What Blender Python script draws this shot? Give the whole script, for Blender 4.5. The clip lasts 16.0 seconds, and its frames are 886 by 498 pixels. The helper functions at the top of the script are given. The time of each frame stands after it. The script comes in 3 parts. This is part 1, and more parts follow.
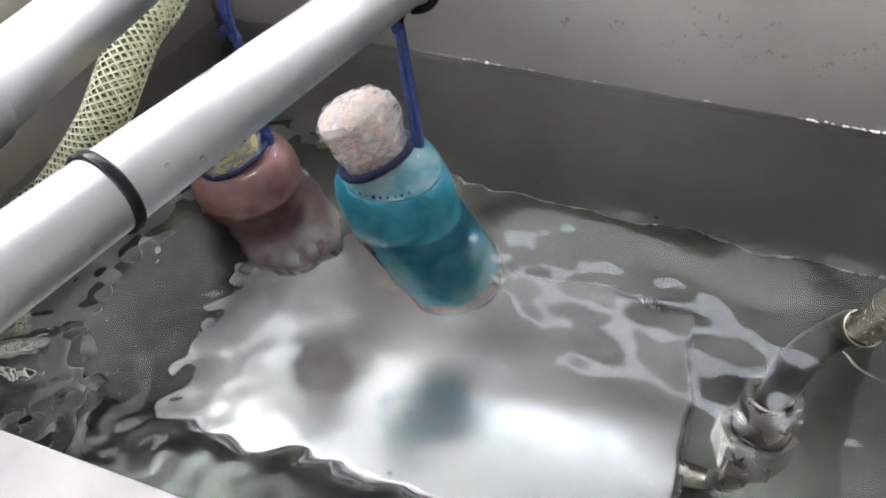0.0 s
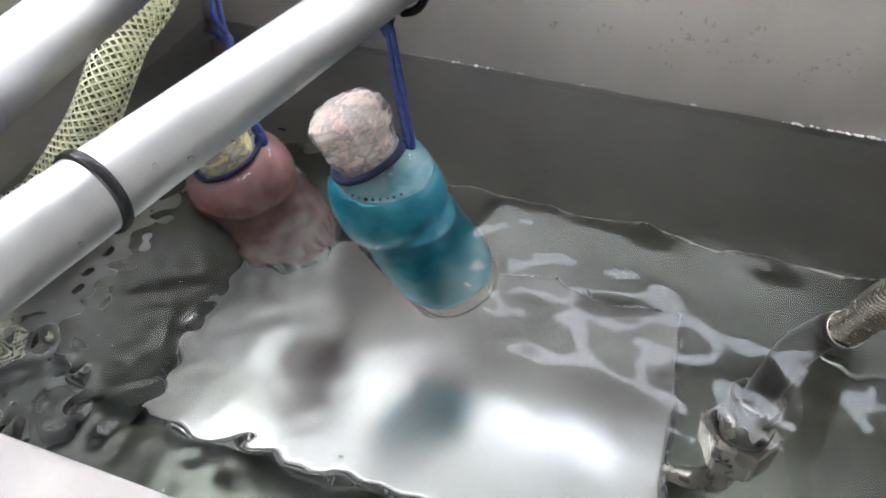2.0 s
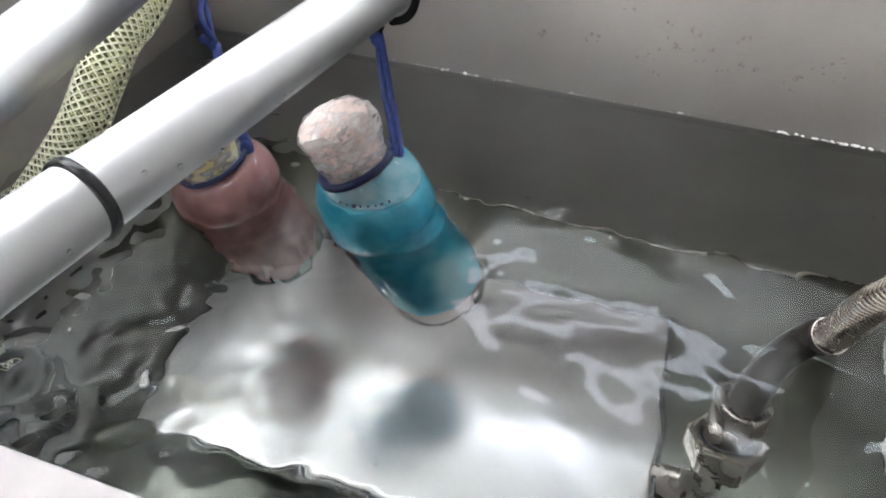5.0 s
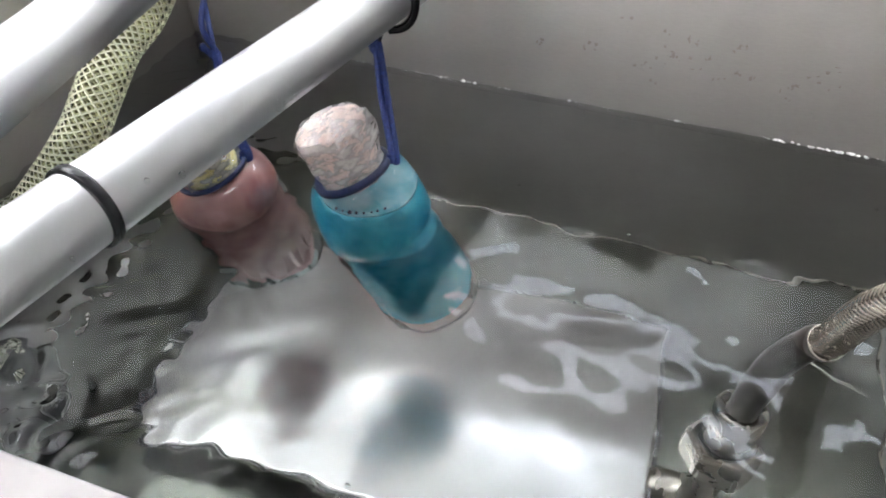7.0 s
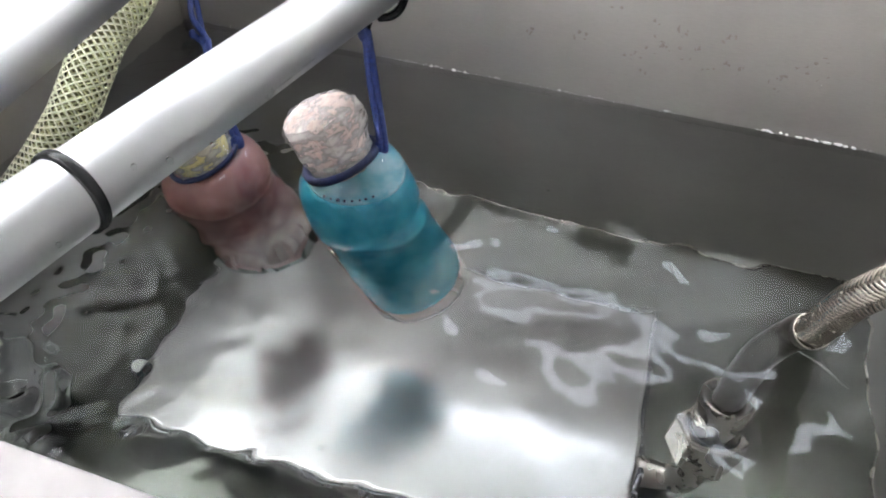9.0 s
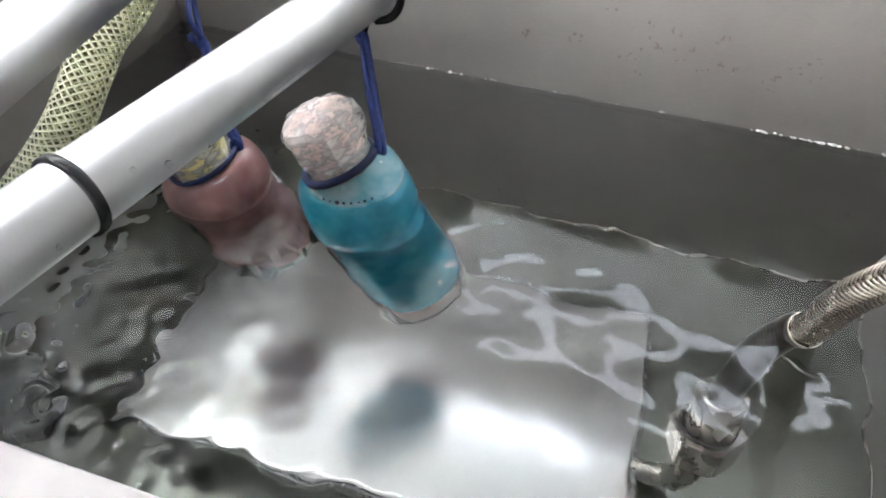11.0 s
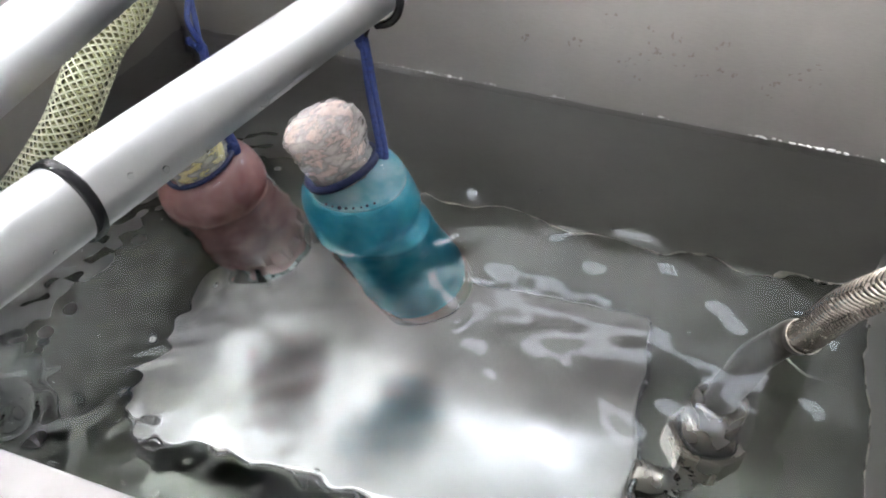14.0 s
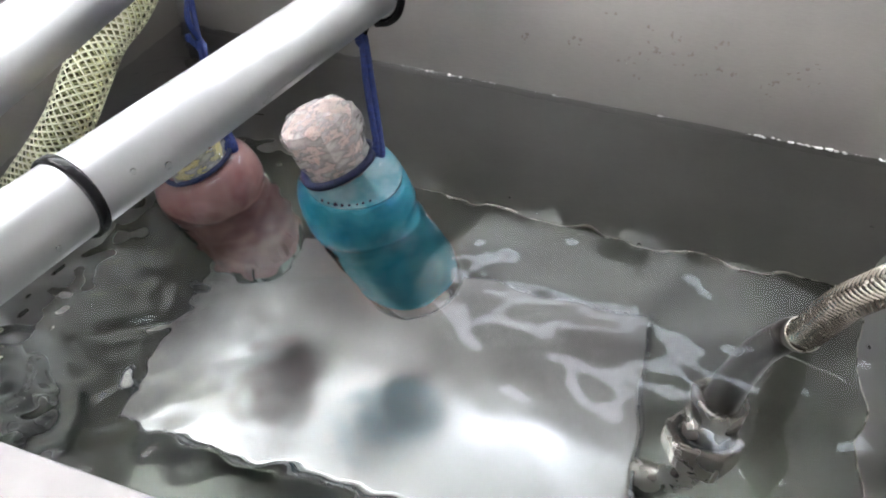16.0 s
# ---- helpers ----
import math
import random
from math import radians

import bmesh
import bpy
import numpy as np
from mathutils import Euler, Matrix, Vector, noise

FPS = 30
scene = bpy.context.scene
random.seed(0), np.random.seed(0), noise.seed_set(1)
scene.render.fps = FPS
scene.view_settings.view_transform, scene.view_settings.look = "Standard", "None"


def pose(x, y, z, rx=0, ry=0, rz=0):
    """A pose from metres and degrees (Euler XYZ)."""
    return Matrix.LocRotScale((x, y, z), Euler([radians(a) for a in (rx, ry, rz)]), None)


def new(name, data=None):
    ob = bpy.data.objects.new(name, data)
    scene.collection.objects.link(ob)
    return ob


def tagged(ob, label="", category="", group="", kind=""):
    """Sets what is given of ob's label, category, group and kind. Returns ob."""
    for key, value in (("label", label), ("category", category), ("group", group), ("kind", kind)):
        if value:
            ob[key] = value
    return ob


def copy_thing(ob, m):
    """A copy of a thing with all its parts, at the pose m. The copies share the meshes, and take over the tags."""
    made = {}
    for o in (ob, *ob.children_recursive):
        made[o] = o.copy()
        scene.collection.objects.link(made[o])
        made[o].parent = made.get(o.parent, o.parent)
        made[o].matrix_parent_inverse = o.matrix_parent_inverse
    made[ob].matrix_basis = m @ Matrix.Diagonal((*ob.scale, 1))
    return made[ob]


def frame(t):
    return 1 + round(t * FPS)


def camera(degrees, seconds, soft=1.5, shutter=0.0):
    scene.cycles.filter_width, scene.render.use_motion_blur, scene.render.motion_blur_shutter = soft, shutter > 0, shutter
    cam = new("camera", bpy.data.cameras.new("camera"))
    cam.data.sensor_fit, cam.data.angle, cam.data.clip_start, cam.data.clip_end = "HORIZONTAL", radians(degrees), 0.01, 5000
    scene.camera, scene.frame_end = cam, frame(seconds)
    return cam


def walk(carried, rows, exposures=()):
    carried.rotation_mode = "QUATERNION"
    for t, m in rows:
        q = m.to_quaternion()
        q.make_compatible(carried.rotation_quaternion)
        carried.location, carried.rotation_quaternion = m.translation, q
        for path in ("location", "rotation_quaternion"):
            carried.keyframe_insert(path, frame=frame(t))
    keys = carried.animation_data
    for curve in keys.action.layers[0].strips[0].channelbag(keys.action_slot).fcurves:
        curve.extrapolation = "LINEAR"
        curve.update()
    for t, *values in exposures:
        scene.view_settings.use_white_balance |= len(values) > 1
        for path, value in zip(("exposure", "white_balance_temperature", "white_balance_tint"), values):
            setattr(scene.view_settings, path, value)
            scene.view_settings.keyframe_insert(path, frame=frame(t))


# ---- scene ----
# The clip's camera: hand-held above the tank, drifting by millimetres and a few degrees.
cam = camera(60.0, 16.0, soft=1.9)
CAM = [  # seconds, x, y, z, tilt from straight down, roll, turn
    (0.0, -0.0017, 0.0015, 0.2091, 45.577, -1.602, 1.705),
    (0.5, -0.0016, 0.0014, 0.2095, 45.677, -1.410, 1.675),
    (1.0, -0.0012, 0.0007, 0.2097, 45.661, -1.180, 1.411),
    (1.5, -0.0011, -0.0007, 0.2100, 45.836, -1.042, 1.160),
    (2.0, -0.0002, -0.0003, 0.2094, 45.871, -0.883, 0.855),
    (2.5, -0.0001, -0.0002, 0.2096, 45.892, -0.541, 0.543),
    (3.0, 0.0002, 0.0001, 0.2096, 45.938, -0.202, 0.184),
    (3.5, 0.0000, 0.0000, 0.2100, 46.002, 0.000, 0.001),
    (4.0, 0.0001, -0.0007, 0.2102, 46.151, -0.202, -0.149),
    (6.5, -0.0005, -0.0012, 0.2120, 46.508, 0.233, -0.468),
    (7.0, -0.0007, -0.0019, 0.2122, 46.709, 0.243, -0.553),
    (7.5, -0.0005, -0.0018, 0.2122, 46.565, 0.380, -0.640),
    (8.0, -0.0001, -0.0020, 0.2117, 46.221, 0.745, -0.977),
    (8.5, 0.0001, -0.0027, 0.2115, 46.079, 1.121, -1.229),
    (9.0, 0.0002, -0.0029, 0.2116, 46.075, 1.032, -1.456),
    (11.5, 0.0003, -0.0045, 0.2135, 46.237, 0.937, -1.720),
    (12.0, 0.0003, -0.0042, 0.2138, 46.321, 0.994, -1.621),
    (12.5, 0.0009, -0.0031, 0.2133, 46.178, 0.992, -1.507),
    (13.0, 0.0007, -0.0031, 0.2137, 46.205, 0.810, -1.339),
    (13.5, 0.0007, -0.0036, 0.2141, 46.311, 0.852, -1.477),
    (14.0, 0.0012, -0.0034, 0.2139, 46.282, 1.089, -1.650),
    (14.5, 0.0007, -0.0041, 0.2141, 46.463, 0.931, -1.593),
    (15.0, 0.0011, -0.0037, 0.2133, 46.365, 1.197, -1.749),
    (15.5, 0.0009, -0.0038, 0.2132, 46.307, 1.339, -1.977),
    (16.0, 0.0000, -0.0046, 0.2136, 46.310, 1.392, -1.934),
]
walk(cam, [(t, pose(x, y, z, tilt, 0, turn) @ pose(0, 0, 0, 0, 0, roll)) for t, x, y, z, tilt, roll, turn in CAM])
scene.view_settings.exposure = 1.21

# A pendant lamp lights the room; uplights, panel and window are unseen added fill.
world = bpy.data.worlds.new("world")
scene.world = world
world.use_nodes = True
world.node_tree.nodes["Background"].inputs["Color"].default_value = (0.6, 0.65, 0.7, 1)
world.node_tree.nodes["Background"].inputs["Strength"].default_value = 0.02
LAMP, PANEL_FILL, WINDOW_FILL, UP_FILL = 7.0, 4.6, 3.0, 60.0

# Plan, in metres. The tank's own axes: x along its long walls, y across it, turned by TURN.
TURN = -20.0
X0, X1 = -0.27, 0.126       # short walls
Y0, Y1 = 0.049, 0.3345      # long walls
DEEP, RIM = -0.140, 0.072    # pan and rim
THICK = 0.035
FLOOR, CEIL = -0.85, 2.2
TANK = pose(0, 0, 0, 0, 0, TURN)


# ---- materials ----
def material(name):
    m = bpy.data.materials.new(name)
    m.use_nodes = True
    nt = m.node_tree
    return m, nt, nt.nodes["Principled BSDF"]


def node(nt, kind, **inputs):
    n = nt.nodes.new(kind)
    for k, v in inputs.items():
        n.inputs[k.replace("_", " ")].default_value = v
    return n


def coords(nt, scale=(1, 1, 1), space="Object"):
    tc = nt.nodes.new("ShaderNodeTexCoord")
    mp = nt.nodes.new("ShaderNodeMapping")
    mp.inputs["Scale"].default_value = scale
    nt.links.new(tc.outputs[space], mp.inputs["Vector"])
    return mp.outputs["Vector"]


def ramp(nt, fac, stops):
    r = nt.nodes.new("ShaderNodeValToRGB")
    els = r.color_ramp.elements
    while len(els) < len(stops):
        els.new(0.5)
    for e, (p, c) in zip(els, stops):
        e.position = p
        e.color = (*c, 1) if len(c) == 3 else c
    nt.links.new(fac, r.inputs["Fac"])
    return r.outputs["Color"]


def noise_fac(nt, scale, detail=3.0, stretch=(1, 1, 1), rough=0.55):
    n = node(nt, "ShaderNodeTexNoise", Scale=scale, Detail=detail, Roughness=rough)
    nt.links.new(coords(nt, stretch), n.inputs["Vector"])
    return n.outputs["Fac"]


def bump(nt, bsdf, fac, strength, distance=0.001):
    b = node(nt, "ShaderNodeBump", Strength=strength, Distance=distance)
    nt.links.new(fac, b.inputs["Height"])
    nt.links.new(b.outputs["Normal"], bsdf.inputs["Normal"])


def to_grey(lo, hi):
    return [(0.3, (lo,) * 3), (0.7, (hi,) * 3)]


def metal(name, dark, light, rlo, rhi, grain=(1, 1, 1), gscale=300, bstr=0.1, metallic=1.0, blotch=12):
    m, nt, b = material(name)
    b.inputs["Metallic"].default_value = metallic
    nt.links.new(ramp(nt, noise_fac(nt, blotch, 4), [(0.3, dark), (0.7, light)]), b.inputs["Base Color"])
    g = noise_fac(nt, gscale, 2, grain)
    nt.links.new(ramp(nt, g, to_grey(rlo, rhi)), b.inputs["Roughness"])
    bump(nt, b, g, bstr, 0.0004)
    return m


def plain(name, dark, light, rough, scale=40, bstr=0.1, metallic=0.0, bdist=0.0006):
    m, nt, b = material(name)
    b.inputs["Metallic"].default_value = metallic
    b.inputs["Roughness"].default_value = rough
    f = noise_fac(nt, scale, 4)
    nt.links.new(ramp(nt, f, [(0.3, dark), (0.7, light)]), b.inputs["Base Color"])
    bump(nt, b, noise_fac(nt, scale * 5, 3), bstr, bdist)
    return m


def clear(name, colour, ior, rough=0.0):
    m = bpy.data.materials.new(name)
    m.use_nodes = True
    nt = m.node_tree
    nt.nodes.remove(nt.nodes["Principled BSDF"])
    g = node(nt, "ShaderNodeBsdfGlass", Color=(*colour, 1), IOR=ior, Roughness=rough)
    nt.links.new(g.outputs[0], nt.nodes["Material Output"].inputs["Surface"])
    return m


def wet_glass(name, colour):
    """Clear glass: refracts against air above the waterline and against water below it."""
    m = clear(name, colour, 1.48)
    nt = m.node_tree
    geo = nt.nodes.new("ShaderNodeNewGeometry")
    sep = nt.nodes.new("ShaderNodeSeparateXYZ")
    step = node(nt, "ShaderNodeMapRange")
    for k, v in (("From Min", -0.0003), ("From Max", 0.0003), ("To Min", 1.11), ("To Max", 1.48)):
        step.inputs[k].default_value = v
    nt.links.new(geo.outputs["Position"], sep.inputs[0])
    nt.links.new(sep.outputs["Z"], step.inputs["Value"])
    nt.links.new(step.outputs["Result"], nt.nodes["Glass BSDF"].inputs["IOR"])
    return m


STEEL_WALL = metal("tank_steel", (0.45, 0.428, 0.415), (0.525, 0.502, 0.488), 0.54, 0.64, (6, 6, 60), 60, 0.15)
STEEL_PAN = metal("pan_steel", (0.185, 0.195, 0.168), (0.27, 0.282, 0.256), 0.15, 0.17, (4, 12, 4), 40, 0.0, 1.0, blotch=24)
STEEL_PLATE = metal("plate_steel", (0.80, 0.79, 0.80), (0.84, 0.83, 0.84), 0.225, 0.24, (1, 2, 1), 10, 0.0, 1.0, blotch=7)
EDGE_REFLECTION = metal("dark_edge_reflection", (0.16, 0.16, 0.17), (0.26, 0.26, 0.27), 0.2, 0.3)
STEEL_FIT = metal("fitting_steel", (0.46, 0.42, 0.38), (0.58, 0.54, 0.49), 0.24, 0.30, (1, 1, 1), 120, 0.01)
BRAID_STEEL = metal("braid_steel", (0.46, 0.41, 0.36), (0.56, 0.50, 0.44), 0.22, 0.28, (1, 1, 1), 400, 0.0, blotch=60)
ALU = metal("anodised_aluminium", (0.58, 0.58, 0.605), (0.65, 0.65, 0.675), 0.40, 0.48, (1, 1, 30), 120, 0.06, 1.0, 30)
BLACK_RUBBER = plain("black_rubber", (0.006, 0.006, 0.007), (0.014, 0.014, 0.016), 0.22, 120)
HOSE_LINER = plain("hose_liner", (0.03, 0.028, 0.025), (0.06, 0.055, 0.05), 0.5, 200)
BLACK_RUBBER.node_tree.nodes["Principled BSDF"].inputs["Specular IOR Level"].default_value = 0.25
BLUE_CORD = plain("blue_cord", (0.004, 0.012, 0.09), (0.012, 0.04, 0.22), 0.6, 900, 0.6)
NAVY_CORD = plain("navy_cord", (0.002, 0.006, 0.038), (0.006, 0.016, 0.09), 0.55, 900, 0.6)
DARK_WET_BRAID = plain("dark_wet_braid", (0.032, 0.028, 0.024), (0.065, 0.057, 0.05), 0.33, 300, 0.1, 0.6)
BLACK_PLASTIC = plain("black_plastic", (0.05, 0.054, 0.05), (0.09, 0.095, 0.088), 0.45, 60)
BRAID_WHITE = plain("braid_thread", (0.82, 0.82, 0.75), (0.90, 0.90, 0.84), 0.5, 300)
RIM_COAT = plain("rim_coating", (0.20, 0.18, 0.185), (0.28, 0.255, 0.26), 0.38, 40)
WALL_PAINT = plain("wall_paint", (0.55, 0.55, 0.53), (0.60, 0.60, 0.58), 0.8, 6)
CEIL_PAINT = plain("ceiling_paint", (0.76, 0.76, 0.76), (0.80, 0.80, 0.80), 0.85, 6)
FLOOR_TILE = plain("floor_vinyl", (0.16, 0.16, 0.15), (0.22, 0.22, 0.21), 0.45, 9)
WATER = clear("water", (0.735, 0.75, 0.745), 1.333)
GLASS = wet_glass("bottle_glass", (0.965, 0.985, 0.98))
PVC = clear("hose_pvc", (0.965, 0.968, 0.86), 1.14, 0.05)
DROP = clear("droplet", (0.97, 0.98, 0.98), 1.33)


def liquid(name, dark, light, rough=0.25):
    m, nt, b = material(name)
    nt.links.new(ramp(nt, noise_fac(nt, 110, 4), [(0.32, dark), (0.68, light)]), b.inputs["Base Color"])
    b.inputs["Roughness"].default_value = rough
    b.inputs["Subsurface Weight"].default_value = 0.35
    b.inputs["Subsurface Radius"].default_value = (0.4, 0.6, 0.8)
    b.inputs["Subsurface Scale"].default_value = 0.006
    return m


BLUE_LIQUID = liquid("blue_liquid", (0.025, 0.29, 0.43), (0.07, 0.44, 0.60))
BLUE_FROTH = liquid("blue_froth", (0.07, 0.33, 0.46), (0.34, 0.56, 0.66), 0.12)
PINK_LIQUID = liquid("pink_liquid", (0.30, 0.135, 0.135), (0.47, 0.25, 0.24))


def cork_material(name, a, b_, c):
    m, nt, b = material(name)
    v = node(nt, "ShaderNodeTexVoronoi", Scale=420)
    nt.links.new(coords(nt), v.inputs["Vector"])
    mix = nt.nodes.new("ShaderNodeMix")
    mix.data_type = "RGBA"
    nt.links.new(noise_fac(nt, 130, 4), mix.inputs["Factor"])
    nt.links.new(ramp(nt, v.outputs["Distance"], [(0.1, a), (0.7, b_)]), mix.inputs[6])
    mix.inputs[7].default_value = (*c, 1)
    nt.links.new(mix.outputs[2], b.inputs["Base Color"])
    b.inputs["Roughness"].default_value = 0.7
    bump(nt, b, v.outputs["Distance"], 0.5, 0.0008)
    return m


CORK = cork_material("agglomerate_cork", (0.40, 0.23, 0.21), (0.60, 0.45, 0.42), (0.66, 0.54, 0.51))
CORK_YELLOW = cork_material("pale_cork", (0.62, 0.50, 0.06), (0.80, 0.70, 0.28), (0.78, 0.72, 0.45))


def film_material():
    m, nt, b = material("cling_film")
    b.inputs["Base Color"].default_value = (0.86, 0.84, 0.84, 1)
    b.inputs["Roughness"].default_value = 0.10
    bump(nt, b, noise_fac(nt, 260, 4), 0.3, 0.0012)
    tr = nt.nodes.new("ShaderNodeBsdfTransparent")
    mix = nt.nodes.new("ShaderNodeMixShader")
    nt.links.new(ramp(nt, noise_fac(nt, 170, 4, (1, 1, 2)), [(0.36, (0.14,) * 3), (0.66, (0.55,) * 3)]), mix.inputs["Fac"])
    nt.links.new(tr.outputs[0], mix.inputs[1])
    nt.links.new(b.outputs[0], mix.inputs[2])
    nt.links.new(mix.outputs[0], nt.nodes["Material Output"].inputs["Surface"])
    return m


FILM = film_material()
# White of the flecks that paint glints along the waterline.
GLINT_WHITE = plain("foam", (0.80, 0.80, 0.80), (0.9, 0.9, 0.9), 0.2, 200)


def glow(name, colour, strength):
    m, nt, b = material(name)
    b.inputs["Base Color"].default_value = (0.8, 0.8, 0.8, 1)
    b.inputs["Emission Color"].default_value = (*colour, 1)
    b.inputs["Emission Strength"].default_value = strength
    return m


TUBE_LIGHT = glow("lamp_diffuser", (0.85, 0.89, 1.0), LAMP)
WINDOW_FILL_GLOW = glow("window_fill_glow", (1.0, 0.985, 0.97), WINDOW_FILL)
UP_FILL_GLOW = glow("up_fill_diffuser", (0.955, 0.975, 1.0), UP_FILL)
FILL_PANEL_GLOW = glow("fill_panel_diffuser", (0.96, 0.965, 1.0), PANEL_FILL)
WHITE_ENAMEL = plain("white_enamel", (0.74, 0.74, 0.74), (0.8, 0.8, 0.8), 0.4, 30)


# ---- mesh helpers ----
def part(name, bm, mat, parent=None, label="", smooth=True, at=None):
    me = bpy.data.meshes.new(name)
    bm.normal_update()
    bm.to_mesh(me)
    bm.free()
    me.materials.append(mat)
    me.polygons.foreach_set("use_smooth", [smooth] * len(me.polygons))
    ob = new(name, me)
    if parent is not None:
        ob.parent = parent
    if at is not None:
        ob.matrix_basis = at
    if label:
        tagged(ob, label)
    return ob


def thing(name, label, category, at=None, group="", kind=""):
    ob = new(name)
    ob.empty_display_size = 0.02
    if at is not None:
        ob.matrix_basis = at
    return tagged(ob, label, category, group, kind)


def box(x0, x1, y0, y1, z0, z1, bevel=0.0, seg=2):
    bm = bmesh.new()
    bmesh.ops.create_cube(bm, size=1)
    for v in bm.verts:
        v.co = Vector((x0 + (v.co.x + 0.5) * (x1 - x0), y0 + (v.co.y + 0.5) * (y1 - y0), z0 + (v.co.z + 0.5) * (z1 - z0)))
    if bevel:
        bmesh.ops.bevel(bm, geom=bm.edges[:], offset=bevel, segments=seg, affect="EDGES", profile=0.5)
    return bm


def lathe(profile, seg=64, closed=False, wobble=None):
    """A body of revolution about z from (radius, height) pairs; closed joins the last to the first."""
    bm = bmesh.new()
    rings = []
    for k, (r, z) in enumerate(profile):
        if r < 1e-6:
            rings.append([bm.verts.new((0, 0, z))])
        else:
            ring = []
            for i in range(seg):
                a = 2 * math.pi * i / seg
                rr, zz = (r, z) if wobble is None else wobble(a, r, z)
                ring.append(bm.verts.new((rr * math.cos(a), rr * math.sin(a), zz)))
            rings.append(ring)
    pairs = list(zip(rings, rings[1:])) + ([(rings[-1], rings[0])] if closed else [])
    for a, b in pairs:
        for i in range(seg):
            j = (i + 1) % seg
            if len(a) == 1 and len(b) == 1:
                continue
            if len(a) == 1:
                bm.faces.new((a[0], b[j], b[i]))
            elif len(b) == 1:
                bm.faces.new((a[i], a[j], b[0]))
            else:
                bm.faces.new((a[i], a[j], b[j], b[i]))
    bmesh.ops.recalc_face_normals(bm, faces=bm.faces)
    return bm


def smooth_path(pts, per=10):
    """A Catmull-Rom curve through the points."""
    p = [Vector(q) for q in pts]
    p = [2 * p[0] - p[1]] + p + [2 * p[-1] - p[-2]]
    out = []
    for i in range(1, len(p) - 2):
        for k in range(per):
            t = k / per
            a, b, c, d = p[i - 1], p[i], p[i + 1], p[i + 2]
            out.append(0.5 * ((2 * b) + (c - a) * t + (2 * a - 5 * b + 4 * c - d) * t * t + (3 * b - a - 3 * c + d) * t ** 3))
    out.append(p[-2])
    return out


def frames_along(path):
    """Tangent, side and up at each point of a path, with no twist."""
    out, side = [], None
    for i, p in enumerate(path):
        t = (path[min(i + 1, len(path) - 1)] - path[max(i - 1, 0)]).normalized()
        if side is None:
            side = t.orthogonal().normalized()
        side = (side - t * side.dot(t)).normalized()
        out.append((p, t, side, t.cross(side)))
    return out


def tube(path, r, seg=12, bm=None, caps=True, closed=False, inner=0.0):
    bm = bm or bmesh.new()
    fr = frames_along(path)

    def skin(radius):
        rings = []
        for k, (p, t, s, u) in enumerate(fr):
            rr = radius(k) if callable(radius) else radius
            rings.append([bm.verts.new(p + (s * math.cos(2 * math.pi * i / seg) + u * math.sin(2 * math.pi * i / seg)) * rr) for i in range(seg)])
        for a, b in zip(rings, rings[1:]):
            for i in range(seg):
                bm.faces.new((a[i], a[(i + 1) % seg], b[(i + 1) % seg], b[i]))
        return rings

    rings = skin(r)
    if inner:
        inn = skin(inner)
        for a, b in ((rings[0], inn[0]), (rings[-1], inn[-1])):
            for i in range(seg):
                bm.faces.new((a[i], a[(i + 1) % seg], b[(i + 1) % seg], b[i]))
        bmesh.ops.recalc_face_normals(bm, faces=bm.faces)
    elif closed:
        for i in range(seg):
            bm.faces.new((rings[-1][i], rings[-1][(i + 1) % seg], rings[0][(i + 1) % seg], rings[0][i]))
    elif caps:
        bm.faces.new(list(reversed(rings[0])))
        bm.faces.new(rings[-1])
    return bm


def helices(path, r, strands, pitch, thread, weave=0.0, seg=4, phase=0.0):
    """Threads wound both ways round a path: the braid of a hose."""
    verts, faces = [], []
    fr = frames_along(path)
    lengths = [0.0]
    for a, b in zip(path, path[1:]):
        lengths.append(lengths[-1] + (b - a).length)
    for way in (1, -1):
        for k in range(strands):
            base = len(verts)
            for (p, t, s, u), l in zip(fr, lengths):
                a = way * (2 * math.pi * l / pitch) + 2 * math.pi * k / strands + phase
                lift = weave * way * math.cos(math.pi * k + way * math.pi * strands * l / pitch - math.pi / 4)
                out = s * math.cos(a) + u * math.sin(a)
                c = p + out * (r + lift)
                across = t.cross(out)
                for j in range(seg):
                    b = 2 * math.pi * j / seg
                    verts.append(c + out * (thread[0] * math.cos(b)) + (t * 0.7 - across * (0.7 * way)) * (thread[1] * math.sin(b)))
            n = len(path)
            for i in range(n - 1):
                for j in range(seg):
                    q = (j + 1) % seg
                    faces.append((base + i * seg + j, base + i * seg + q, base + (i + 1) * seg + q, base + (i + 1) * seg + j))
    return verts, faces


